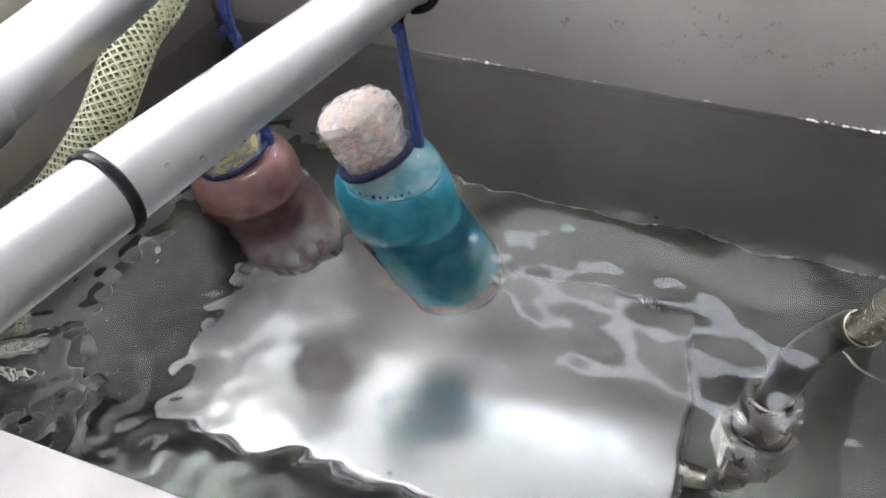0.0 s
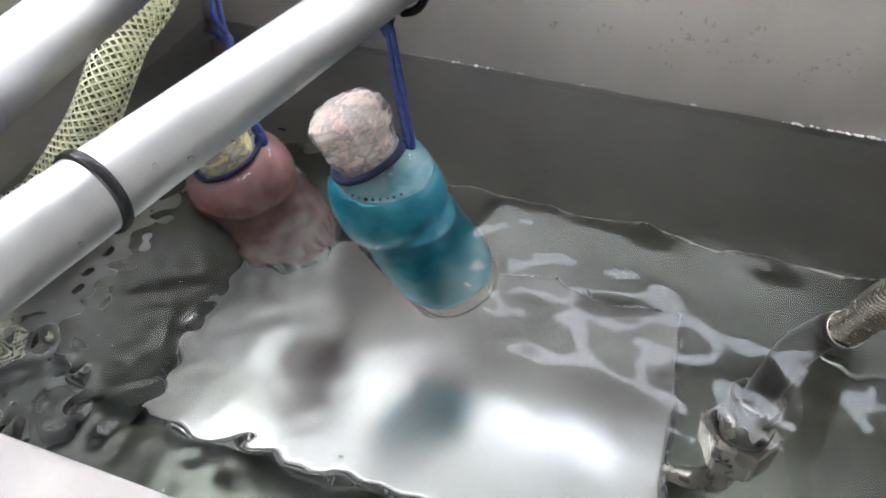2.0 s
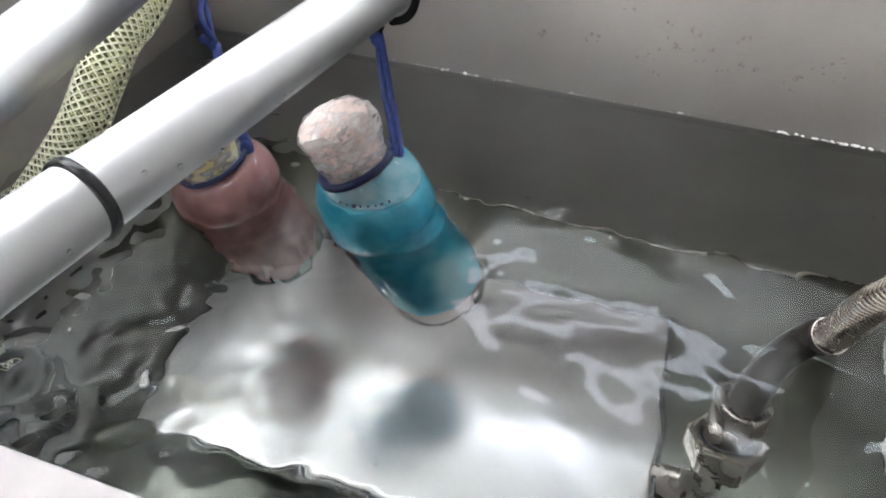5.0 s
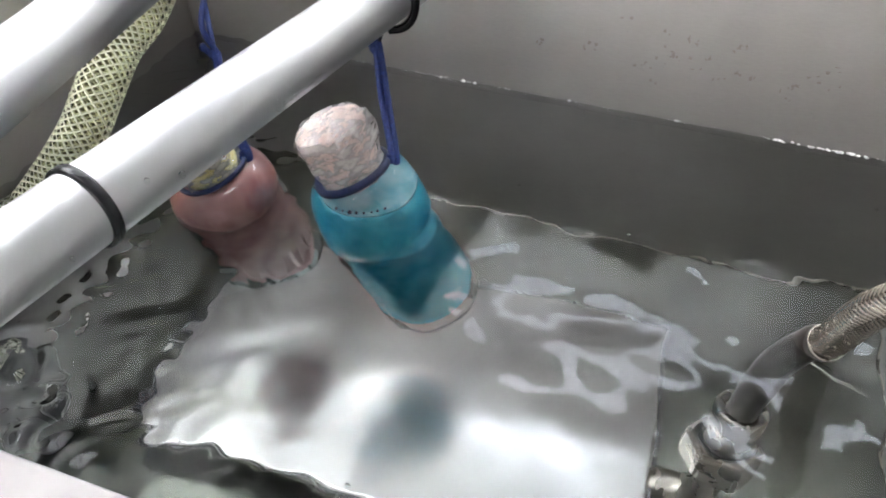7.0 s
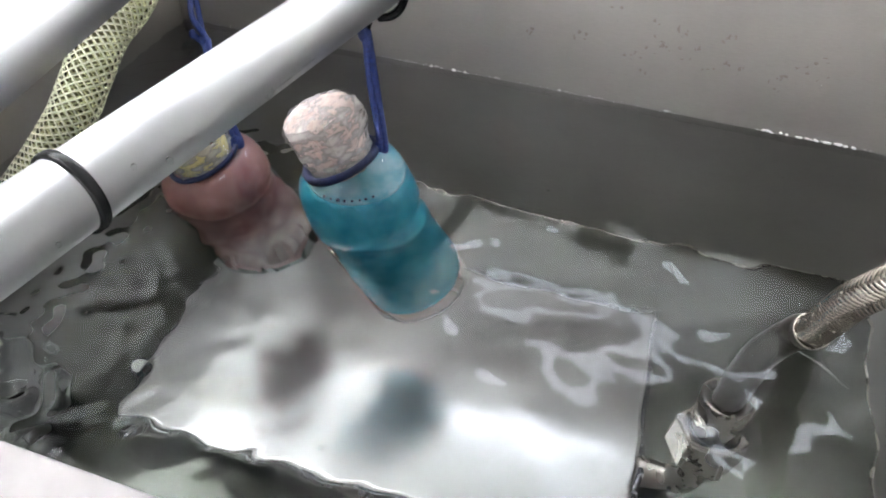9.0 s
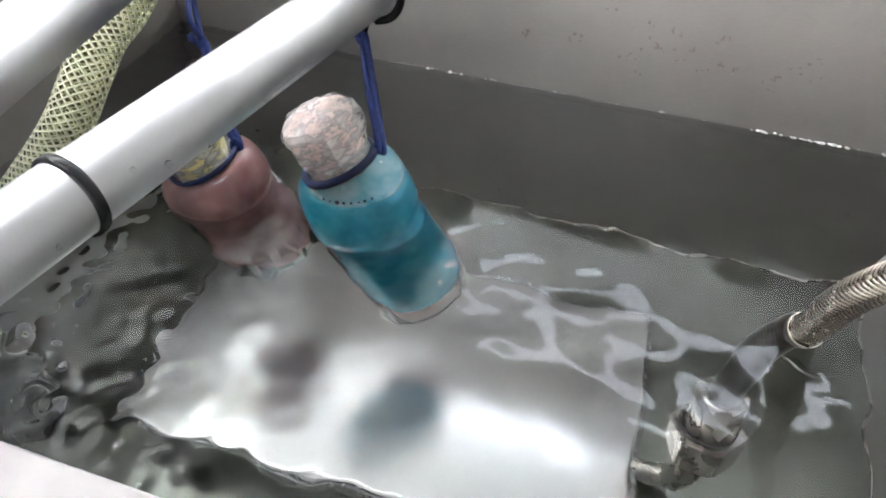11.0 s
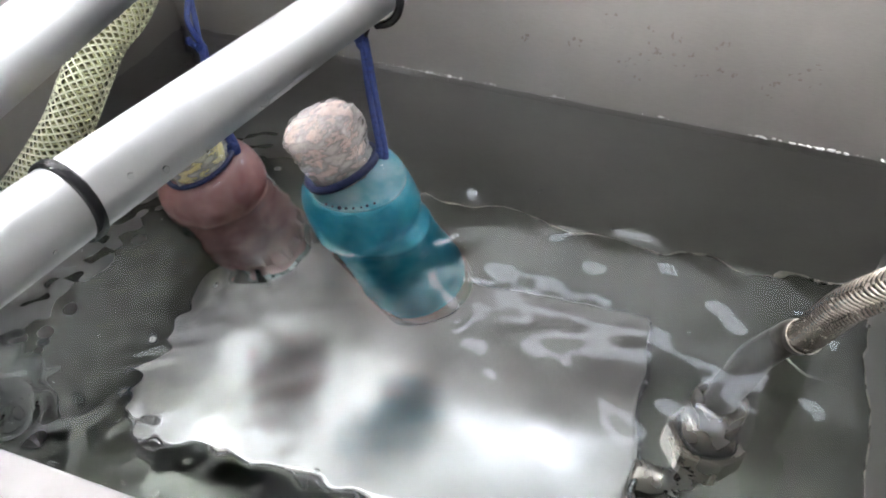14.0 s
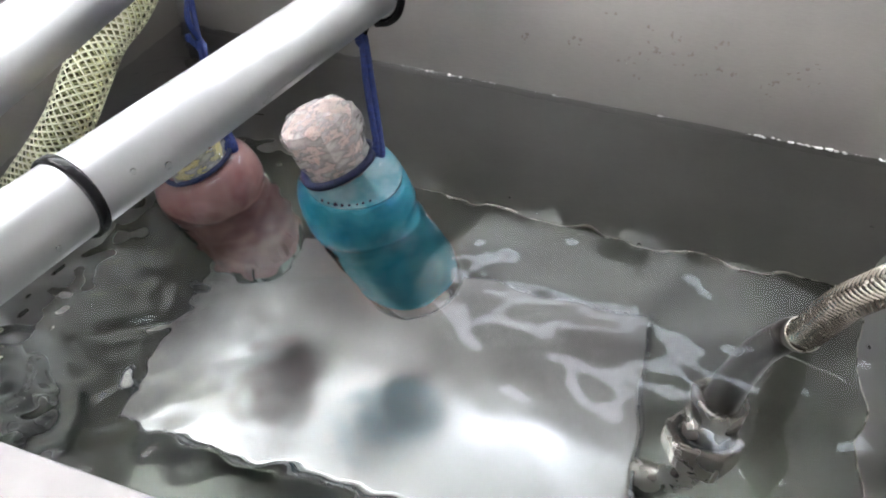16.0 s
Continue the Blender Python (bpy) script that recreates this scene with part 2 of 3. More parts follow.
def wire_braid(path, r, rows, step, rise):
    """Woven steel: rows along the hose of short slanting wire floats, leaning to and fro from row to row."""
    verts, faces = [], []
    fr = frames_along(path)
    lengths = [0.0]
    for a, b in zip(path, path[1:]):
        lengths.append(lengths[-1] + (b - a).length)
    sector = 2 * math.pi / rows
    k, i = 0, 0
    while True:
        l = 0.002 + k * step
        if l > lengths[-1] - 0.002:
            return verts, faces
        for row in range(rows):
            way = 1 if row % 2 else -1
            base = len(verts)
            for j in range(6):
                f = j / 5
                q = l + way * rise * (f - 0.5) + (0.5 * step if row % 2 else 0.0)
                while i > 0 and lengths[i] > q:
                    i -= 1
                while i < len(lengths) - 2 and lengths[i + 1] < q:
                    i += 1
                p, t, s, u = fr[i]
                p = p + t * (q - lengths[i])
                ang = sector * (row - 0.16 + 1.32 * f)
                out = s * math.cos(ang) + u * math.sin(ang)
                swell = math.sin(math.pi * f)
                across = (t * sector * r - t.cross(out) * way * rise).normalized()
                c = p + out * (r - 0.0003 + 0.00062 * swell)
                w = 0.00066
                verts += [c - across * w, c - across * w * 0.45 + out * 0.00045, c + across * w * 0.45 + out * 0.00045, c + across * w]
            for j in range(5):
                for e in range(3):
                    o = base + 4 * j + e
                    faces.append((o, o + 1, o + 5, o + 4))
        k += 1


def raw_mesh(name, verts, faces, mat, parent=None, label="", smooth=True, kind=""):
    me = bpy.data.meshes.new(name)
    me.from_pydata([tuple(v) for v in verts], [], faces)
    me.materials.append(mat)
    me.polygons.foreach_set("use_smooth", [smooth] * len(me.polygons))
    me.update()
    ob = new(name, me)
    if parent is not None:
        ob.parent = parent
    return tagged(ob, label, "", "", kind)


# ---- the room ----
def room():
    w, back, front = 2.6, -2.4, 3.4
    tagged(part("floor", box(-w, w, back, front, FLOOR - 0.1, FLOOR), FLOOR_TILE, smooth=False), "grey vinyl floor of the room", "floor", kind="structure")
    tagged(part("ceiling", box(-w, w, back, front, CEIL, CEIL + 0.1), CEIL_PAINT, smooth=False), "white painted ceiling", "ceiling", kind="structure")
    for name, b in (("wall_north", (-w, w, front, front + 0.1)), ("wall_west", (-w - 0.1, -w, back, front)), ("wall_east", (w, w + 0.1, back, front))):
        tagged(part(name, box(*b, FLOOR, CEIL), WALL_PAINT, smooth=False), "pale grey painted wall of the room", "wall", kind="structure")


def fill_window_wall():
    """The wall behind the camera, with a wide low window added unseen as fill light."""
    w, back = 2.6, -2.4
    a, b, z0, z1 = -2.5, -0.6, -0.05, 0.95
    wall = tagged(thing("wall_south", "pale grey painted wall with a wide added window", "wall"), kind="structure")
    for x0, x1, q0, q1 in ((-w, a, FLOOR, CEIL), (b, w, FLOOR, CEIL), (a, b, FLOOR, z0), (a, b, z1, CEIL)):
        part("wall_piece", box(x0, x1, back - 0.1, back, q0, q1), WALL_PAINT, wall, smooth=False)
    # Window and glowing sheet are unseen fill, added for the far tank wall.
    win = tagged(thing("added_window", "unseen white-framed window, added to light the tank's far wall", "window"), kind="structure")
    for x0, x1, q0, q1 in ((a, a + 0.05, z0, z1), (b - 0.05, b, z0, z1), (a + 0.05, b - 0.05, z0, z0 + 0.05), (a + 0.05, b - 0.05, z1 - 0.05, z1), (-1.58, -1.52, z0 + 0.05, z1 - 0.05)):
        part("window_frame", box(x0, x1, back - 0.08, back - 0.02, q0, q1, 0.004), WHITE_ENAMEL, win)
    part("window_sill", box(a - 0.05, b + 0.05, back + 0.002, back + 0.12, z0 - 0.03, z0, 0.005), WHITE_ENAMEL, win)
    tagged(part("backdrop", box(a - 0.1, b + 0.3, back - 0.32, back - 0.30, z0 - 0.3, z1 + 0.3), WINDOW_FILL_GLOW, smooth=False), "glowing sheet behind the added window, fill light only", "backdrop", kind="structure")


def ceiling_light(x, y, turn, tray=False):
    lamp = thing("pendant_light", "long white fluorescent light hung below the ceiling, switched on", "ceiling light", pose(x, y, CEIL, 0, 0, turn), "pendant lights")
    low = 0.42 if tray else 0.0
    half = 0.11 if tray else 0.07
    part("diffuser", box(-0.62, 0.62, -half, half, -0.285 - low, -0.225 - low, 0.01), UP_FILL_GLOW if tray else TUBE_LIGHT, lamp, "glowing opal diffuser")
    for e in (-1, 1):
        part("end_cap", box(min(e * 0.62, e * 0.66), max(e * 0.62, e * 0.66), -0.115, 0.115, -0.29 - low, -0.22 - low, 0.006), WHITE_ENAMEL, lamp)
        part("rod", box(e * 0.645 - 0.004, e * 0.645 + 0.004, -0.004, 0.004, -0.221 - low, 0.0), WHITE_ENAMEL, lamp)
    if tray:
        part("tray", box(-0.65, 0.65, -0.14, 0.14, -0.306 - low, -0.291 - low, 0.004), WHITE_ENAMEL, lamp, "white tray that throws the light upwards")
        for e in (-1, 1):
            part("tray_side", box(-0.65, 0.65, min(e * 0.128, e * 0.140), max(e * 0.128, e * 0.140), -0.2905 - low, -0.215 - low, 0.003), WHITE_ENAMEL, lamp)
        lamp["label"] = "unseen hanging uplight with a closed tray, added to brighten the ceiling"
    else:
        # Unseen cover, added to keep the lamp's light off the ceiling.
        part("top_shield", box(-0.62, 0.62, -0.11, 0.11, -0.2245, -0.205, 0.004), WHITE_ENAMEL, lamp, "white shield added over the diffuser to keep its light off the ceiling")
    return lamp


# Unseen panel, added as fill light from above; no lamp is known there.
def fill_panel(x, y, turn):
    lamp = thing("fill_panel", "large square-edged white panel, added unseen on the ceiling as fill light", "ceiling light", pose(x, y, CEIL, 0, 0, turn))
    part("panel_frame", box(-0.62, 0.62, -0.32, 0.32, -0.03, -0.002, 0.004), WHITE_ENAMEL, lamp)
    part("diffuser", box(-0.6, 0.6, -0.3, 0.3, -0.042, -0.031, 0.003), FILL_PANEL_GLOW, lamp, "glowing opal diffuser")
    return lamp


room()
fill_window_wall()
LIGHT = ceiling_light(0.70, 1.76, -29)
# Unseen uplights, added only to brighten the ceiling that the plate mirrors.
FILL_UPLIGHT = ceiling_light(-1.95, 2.35, 90, True)
for x, y in ((-0.05, 2.80), (1.40, 2.75), (-1.80, 0.6)):
    copy_thing(FILL_UPLIGHT, pose(x, y, CEIL, 0, 0, 0 if y > 2.5 else 90))
fill_panel(-0.85, 0.35, -20)


# ---- the tank ----
def water_tank():
    tank = tagged(thing("water_tank", "open rectangular brushed stainless steel water tank, water-stained", "tank", TANK), kind="structure")
    o = THICK
    walls = (("far_wall", (X0 - o, X1 + o, Y1, Y1 + o)), ("near_wall", (X0 - o, X1 + o, Y0 - o, Y0)),
             ("side_wall", (X0 - o, X0, Y0, Y1)), ("side_wall", (X1, X1 + o, Y0, Y1)))
    for name, b in walls:
        part(name, box(*b, FLOOR, RIM + {"near_wall": -0.002, "far_wall": 0.020}.get(name, 0), 0.0025, 3), STEEL_WALL, tank)
    part("rim_cap", box(X0 - o, X1 + o, Y0 - o, Y0 + 0.001, RIM - 0.002, RIM, 0.0009, 2), RIM_COAT, tank, "worn grey coated rim strip")
    part("pan", box(X0 - 0.004, X1 + 0.004, Y0 - 0.004, Y1 + 0.004, DEEP - 0.01, DEEP), STEEL_PAN, tank, "greenish grey steel bottom", smooth=False)
    z = DEEP + 0.0005
    for a, b in (((X0, Y1), (X1, Y1)), ((X1, Y1), (X1, Y0)), ((X1, Y0), (X0, Y0)), ((X0, Y0), (X0, Y1))):
        n = 60
        path = [Vector((a[0] + (b[0] - a[0]) * i / n, a[1] + (b[1] - a[1]) * i / n, z + 0.0006 * noise.noise((i * 0.7, a[0] * 9, 1)))) for i in range(n + 1)]
        part("weld_seam", tube(path, 0.0007, 8), STEEL_FIT, tank, "rough weld bead along the bottom edge")
    # a pressed crease of the pan near the hose
    part("pan_crease", tube(smooth_path([(0.085, 0.283, DEEP - 0.0013), (0.100, 0.275, DEEP - 0.0012), (0.118, 0.270, DEEP - 0.0012)], 8), 0.0018, 8), STEEL_PAN, tank)
    return tank


water_tank()


def wall_marks():
    """Dried drips and drops on the far wall above the water."""
    rng = random.Random(5)
    v, f = [], []

    def blob(x, z, w, h, d):
        base, n = len(v), 9
        v.append((x, Y1 - d, z))
        for i in range(n):
            a = 2 * math.pi * i / n
            k = 1 + 0.6 * rng.uniform(-1, 1)
            v.append((x + w * k * math.cos(a), Y1 + 0.0001, z + h * k * math.sin(a)))
        for i in range(n):
            f.append((base, base + 1 + i, base + 1 + (i + 1) % n))

    places = [(0.000, 0.044), (-0.012, 0.045), (0.010, 0.037), (-0.009, 0.037), (-0.006, 0.033), (0.004, 0.030), (0.022, 0.031),
              (0.046, 0.024), (0.048, 0.028), (-0.02, 0.028), (-0.016, 0.027), (0.016, 0.028), (-0.011, 0.031), (0.021, 0.043), (-0.001, 0.034), (0.028, 0.03),
              (-0.03, 0.05), (-0.045, 0.032), (-0.07, 0.03), (0.055, 0.035), (0.062, 0.04), (0.064, 0.031), (-0.012, 0.02)]
    for x, z in places:
        for _ in range(rng.choice((2, 3, 5))):
            blob(x + rng.uniform(-0.003, 0.003), z + rng.uniform(-0.002, 0.002), rng.uniform(0.0006, 0.0018), rng.uniform(0.0006, 0.0019), 0.00012)
    ob = raw_mesh("drip_stains", v, f, plain("dried_drip", (0.33, 0.285, 0.27), (0.43, 0.385, 0.37), 0.6, 500, 0.2, 0.7), None, "dried brown drip stains on the steel wall", kind="stuff")
    ob["category"] = "stains"
    ob.matrix_basis = TANK
    drops = thing("water_drops", "small clear water drops on the steel wall", "water drops", TANK, kind="stuff")
    for x, z in places[::3] + [(0.058, 0.021), (0.06, 0.019), (-0.03, 0.046)]:
        bm = bmesh.new()
        bmesh.ops.create_uvsphere(bm, u_segments=10, v_segments=8, radius=1)
        bmesh.ops.transform(bm, matrix=Matrix.LocRotScale((x + 0.001, Y1, z - 0.003), None, (0.0009, 0.0006, 0.0011)), verts=bm.verts)
        part("drop", bm, DROP, drops).visible_shadow = False


wall_marks()


# ---- water ----
def ripple_height(x, y):
    """Height of the surface: choppy on the hose side, calmer towards the fitting."""
    rng = np.random.RandomState(11)
    rough = 1 / (1 + np.exp((x + 0.128 + 0.25 * (y - 0.19)) / 0.024))
    h = np.zeros_like(x)
    wild = 1 / (1 + np.exp((x + 0.178 + 0.2 * (y - 0.19)) / 0.012))
    for lam, amp_calm, amp_rough, count in ((0.060, 0.00010, 0.00012, 5), (0.030, 0.000070, 0.00008, 8), (0.018, 0.000020, 0.00007, 10), (0.010, 0.000006, 0.000070, 12)):
        for _ in range(count):
            a, ph, l = rng.uniform(0, 2 * np.pi), rng.uniform(0, 2 * np.pi), lam * rng.uniform(0.75, 1.3)
            bend = 0.5 * np.sin(x * 23 + ph) + 0.5 * np.sin(y * 29 - ph)
            h += (amp_calm + (amp_rough - amp_calm) * rough + (0.00008 * wild if lam < 0.015 else 0.0)) * np.sin(2 * np.pi * (x * np.cos(a) + y * np.sin(a)) / l + ph + bend)
    return h


def water_surface():
    m = 0.026
    step = 0.0014
    xs = np.arange(X0 - m, X1 + m, step)
    ys = np.arange(Y0 - m, Y1 + m, step)
    gx, gy = np.meshgrid(xs, ys)
    z = ripple_height(gx, gy)
    nx, ny = len(xs), len(ys)
    co = np.stack([gx, gy, z], -1).reshape(-1, 3)
    i = np.arange((ny - 1) * (nx - 1))
    a = (i // (nx - 1)) * nx + i % (nx - 1)
    quads = np.stack([a, a + 1, a + nx + 1, a + nx], -1)
    me = bpy.data.meshes.new("water")
    me.from_pydata(co.tolist(), [], quads.tolist())
    me.materials.append(WATER)
    me.polygons.foreach_set("use_smooth", [True] * len(me.polygons))
    me.update()
    ob = tagged(new("water", me), "clear rippling water filling the steel tank", "water", kind="structure")
    ob.matrix_basis = TANK
    ob.visible_shadow = False
    return ob


water = water_surface()


def meniscus():
    rng = random.Random(3)
    n = 420
    v, f = [], []
    for i in range(n + 1):
        x = X0 + (X1 - X0) * i / n
        k = 0.0011 + 0.0008 * noise.noise((x * 90, 2, 5)) + 0.0004 * rng.uniform(-1, 1)
        for d, z in ((-0.0002, 1.5 * k), (0.0004, 1.0 * k), (0.0012, 0.45 * k), (0.0026, 0.1 * k), (0.005, -0.0006)):
            v.append((x, Y1 - d, z))
    for i in range(n):
        for j in range(4):
            a = i * 5 + j
            f.append((a, a + 1, a + 6, a + 5))
    ob = raw_mesh("water_edge", v, f, DROP, None, "glinting edge of water along the steel wall", kind="structure")
    ob["category"] = "water"
    ob.matrix_basis = TANK
    ob.visible_shadow = False


meniscus()


def glint_line():
    """White flecks standing in for the glints where the water meets the far wall."""
    rng = random.Random(8)
    foam = thing("glint_flecks", "tiny white flecks painting the glints along the steel wall at the waterline", "foam", TANK, kind="stuff")
    for x in FLECKS:
        for _ in range(rng.randint(2, 5)):
            bm = bmesh.new()
            bmesh.ops.create_icosphere(bm, subdivisions=2, radius=1)
            s = rng.uniform(0.0003, 0.0008)
            bmesh.ops.transform(bm, matrix=Matrix.LocRotScale((x + rng.uniform(-0.004, 0.004), Y1 - rng.uniform(0.0005, 0.002), 0.0012), None, (s * rng.uniform(1, 2.2), s, s * 0.7)), verts=bm.verts)
            part("fleck", bm, GLINT_WHITE, foam)


FLECKS = (-0.133, -0.121, -0.108, -0.104, -0.086, -0.05, 0.002, 0.046, 0.051, 0.055, 0.060, 0.064, 0.068, 0.072, 0.075, 0.079, 0.083, 0.087, 0.092, 0.106)
glint_line()


# ---- the submerged plate ----
PLATE_Z = -0.1201


def cooling_plate():
    ln, sh, th = 0.2281, 0.1322, 0.010
    at = pose(-0.0116, 0.2217, PLATE_Z, -2.3, 1.1, -16.5)
    plate = thing("steel_plate", "bright brushed steel plate lying under water on short legs", "plate", at)
    part("plate_body", box(-ln / 2, ln / 2, -sh / 2, sh / 2, -th, 0, 0.0035, 4), STEEL_PLATE, plate)
    # Dark tube round the rounded edge; its colour paints the dark reflections there.
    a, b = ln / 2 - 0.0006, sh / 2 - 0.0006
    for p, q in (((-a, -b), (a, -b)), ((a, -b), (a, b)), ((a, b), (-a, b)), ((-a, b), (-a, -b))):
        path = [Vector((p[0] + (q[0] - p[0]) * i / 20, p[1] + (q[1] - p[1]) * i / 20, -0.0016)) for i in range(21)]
        part("edge_reflection", tube(path, 0.0014, 10), EDGE_REFLECTION, plate, "rounded edge, coloured dark for its dark reflections")
    for sx in (-1, 1):
        for sy in (-1, 1):
            x, y = sx * (ln / 2 - 0.012), sy * (sh / 2 - 0.012)
            drop = DEEP - (at @ Vector((x, y, 0))).z
            part("leg", box(x - 0.004, x + 0.004, y - 0.004, y + 0.004, drop, -th + 0.001, 0.001), STEEL_FIT, plate)
    return plate


cooling_plate()


# ---- tubes across the tank ----
DROPS = ((-0.0492, 0.2000, 0.0830, 0.0020), (-0.0536, 0.2216, 0.0708, 0.0017), (-0.0756, 0.1547, 0.0890, 0.0008), (-0.0696, 0.1633, 0.0844, 0.0010), (-0.0401, 0.2275, 0.0953, 0.0009),
         (-0.0883, 0.1311, 0.0839, 0.0007), (-0.0620, 0.1770, 0.0800, 0.0006), (-0.0570, 0.2130, 0.0712, 0.0008))


def cross_bar(p, q, r, label, rings):
    p, q = Vector(p), Vector(q)
    L = (q - p).length
    at = Matrix.Translation(p) @ (q - p).to_track_quat("Z", "Y").to_matrix().to_4x4()
    bar = thing("aluminium_tube", label, "tube", at, "tubes across the tank")
    part("tube", lathe([(r - 0.002, 0), (r, 0.001), (r, L - 0.001), (r - 0.002, L)], 64, closed=True), ALU, bar)
    for z, w, out in rings:
        part("collar", lathe([(r - 0.0005, z - w), (r + out * 0.8, z - w), (r + out, z - w * 0.6), (r + out, z + w * 0.6), (r + out * 0.8, z + w), (r - 0.0005, z + w)], 64, closed=True),
             BLACK_RUBBER, bar, "black rubber band")
    return bar


B1 = (Vector((-0.1039, 0.1291, RIM + 0.0120)), Vector((-0.0358, 0.2466, RIM + 0.0120)))
D1 = (B1[1] - B1[0]).normalized()
P1 = B1[0] - D1 * 0.075
Q1 = B1[0] + D1 * 0.2535
B2 = (Vector((-0.1383, 0.2119, RIM + 0.0125)), Vector((-0.1270, 0.2571, RIM + 0.0125)))
D2 = (B2[1] - B2[0]).normalized()
bar_a = cross_bar(P1, Q1, 0.0110, "thick silver anodised aluminium tube with a black band", [(0.075 + 0.0245, 0.0016, 0.0013)])
bar_b = cross_bar(B2[0] - D2 * 0.17, B2[0] + D2 * 0.1845, 0.0125, "silver aluminium tube resting across the tank", [])
part("end_sleeve", lathe([(0.0125, 0.06), (0.0132, 0.06), (0.0134, 0.0605), (0.0134, 0.1475), (0.0131, 0.1482), (0.0125, 0.1482)], 64, closed=True), ALU, bar_b, "slightly thicker outer sleeve")


def drips(bar, places):
    """Water drops on the tube, given in the room's axes."""
    back = bar.matrix_basis.inverted()
    for x, y, z, w in places:
        bm = bmesh.new()
        bmesh.ops.create_uvsphere(bm, u_segments=12, v_segments=8, radius=1)
        bmesh.ops.transform(bm, matrix=back @ Matrix.LocRotScale((x, y, z), None, (w, w, w * 1.2)), verts=bm.verts)
        part("water_drop", bm, DROP, bar, "clear water drop").visible_shadow = False


drips(bar_a, DROPS)
SIDE = D1.cross(Vector((0, 0, 1))).normalized()
run = [B1[0] + D1 * (0.0905 + 0.023 * i / 24) + SIDE * 0.0109 + Vector((0, 0, -0.0026 + 0.0002 * noise.noise((i * 0.9, 3, 1)))) for i in range(25)]
inv = bar_a.matrix_basis.inverted()
part("water_run", tube([inv @ p for p in run], lambda k: 0.0006 * (1 - 0.6 * k / 24), 8), DROP, bar_a, "run of water under the tube").visible_shadow = False


# ---- hoses ----
def pvc_hose():
    hose = thing("braided_pvc_hose", "clear yellowish PVC hose with white diamond braiding, dipping into the water", "hose")
    pts = [(-0.193, 0.205, -0.084), (-0.207, 0.220, -0.055), (-0.198, 0.244, -0.025), (-0.175, 0.2605, -0.003), (-0.1530, 0.2690, 0.022), (-0.1436, 0.2805, 0.038),
           (-0.1372, 0.2975, 0.050), (-0.1272, 0.3135, 0.060), (-0.110, 0.345, 0.090), (-0.085, 0.378, 0.108), (-0.060, 0.425, 0.085), (-0.045, 0.455, 0.03), (-0.035, 0.475, -0.06), (-0.03, 0.48, -0.25), (-0.03, 0.48, FLOOR + 0.012)]
    path = smooth_path(pts, 16)
    wall = part("hose_wall", tube(path, 0.0102, 32, inner=0.0074), PVC, hose)
    wall.visible_shadow = False
    fine = smooth_path(pts, 40)
    v, f = helices(fine, 0.0092, 12, 0.042, (0.0003, 0.00048), seg=4)
    raw_mesh("braid", v, f, BRAID_WHITE, wall, "white diamond braid in the hose wall", kind="stuff")
    return hose


pvc_hose()


def intake():
    at = pose(-0.193, 0.205, DEEP)
    ob = thing("intake_strainer", "black plastic intake strainer standing on the tank bottom under water", "strainer", at)
    part("strainer_body", lathe([(0, 0), (0.019, 0), (0.021, 0.003), (0.021, 0.042), (0.017, 0.05), (0.013, 0.058), (0, 0.058)], 40), BLACK_PLASTIC, ob)
    for k in range(16):
        a = 2 * math.pi * k / 16
        bm = box(0.0205, 0.0225, -0.0012, 0.0012, 0.005, 0.040, 0.0004, 1)
        bmesh.ops.rotate(bm, verts=bm.verts, cent=(0, 0, 0), matrix=Matrix.Rotation(a, 3, "Z"))
        part("rib", bm, BLACK_PLASTIC, ob)


intake()

NUT_TOP = Vector((0.1166, 0.1710, -0.056))
NUT_END = Vector((0.1100, 0.1609, -0.106))


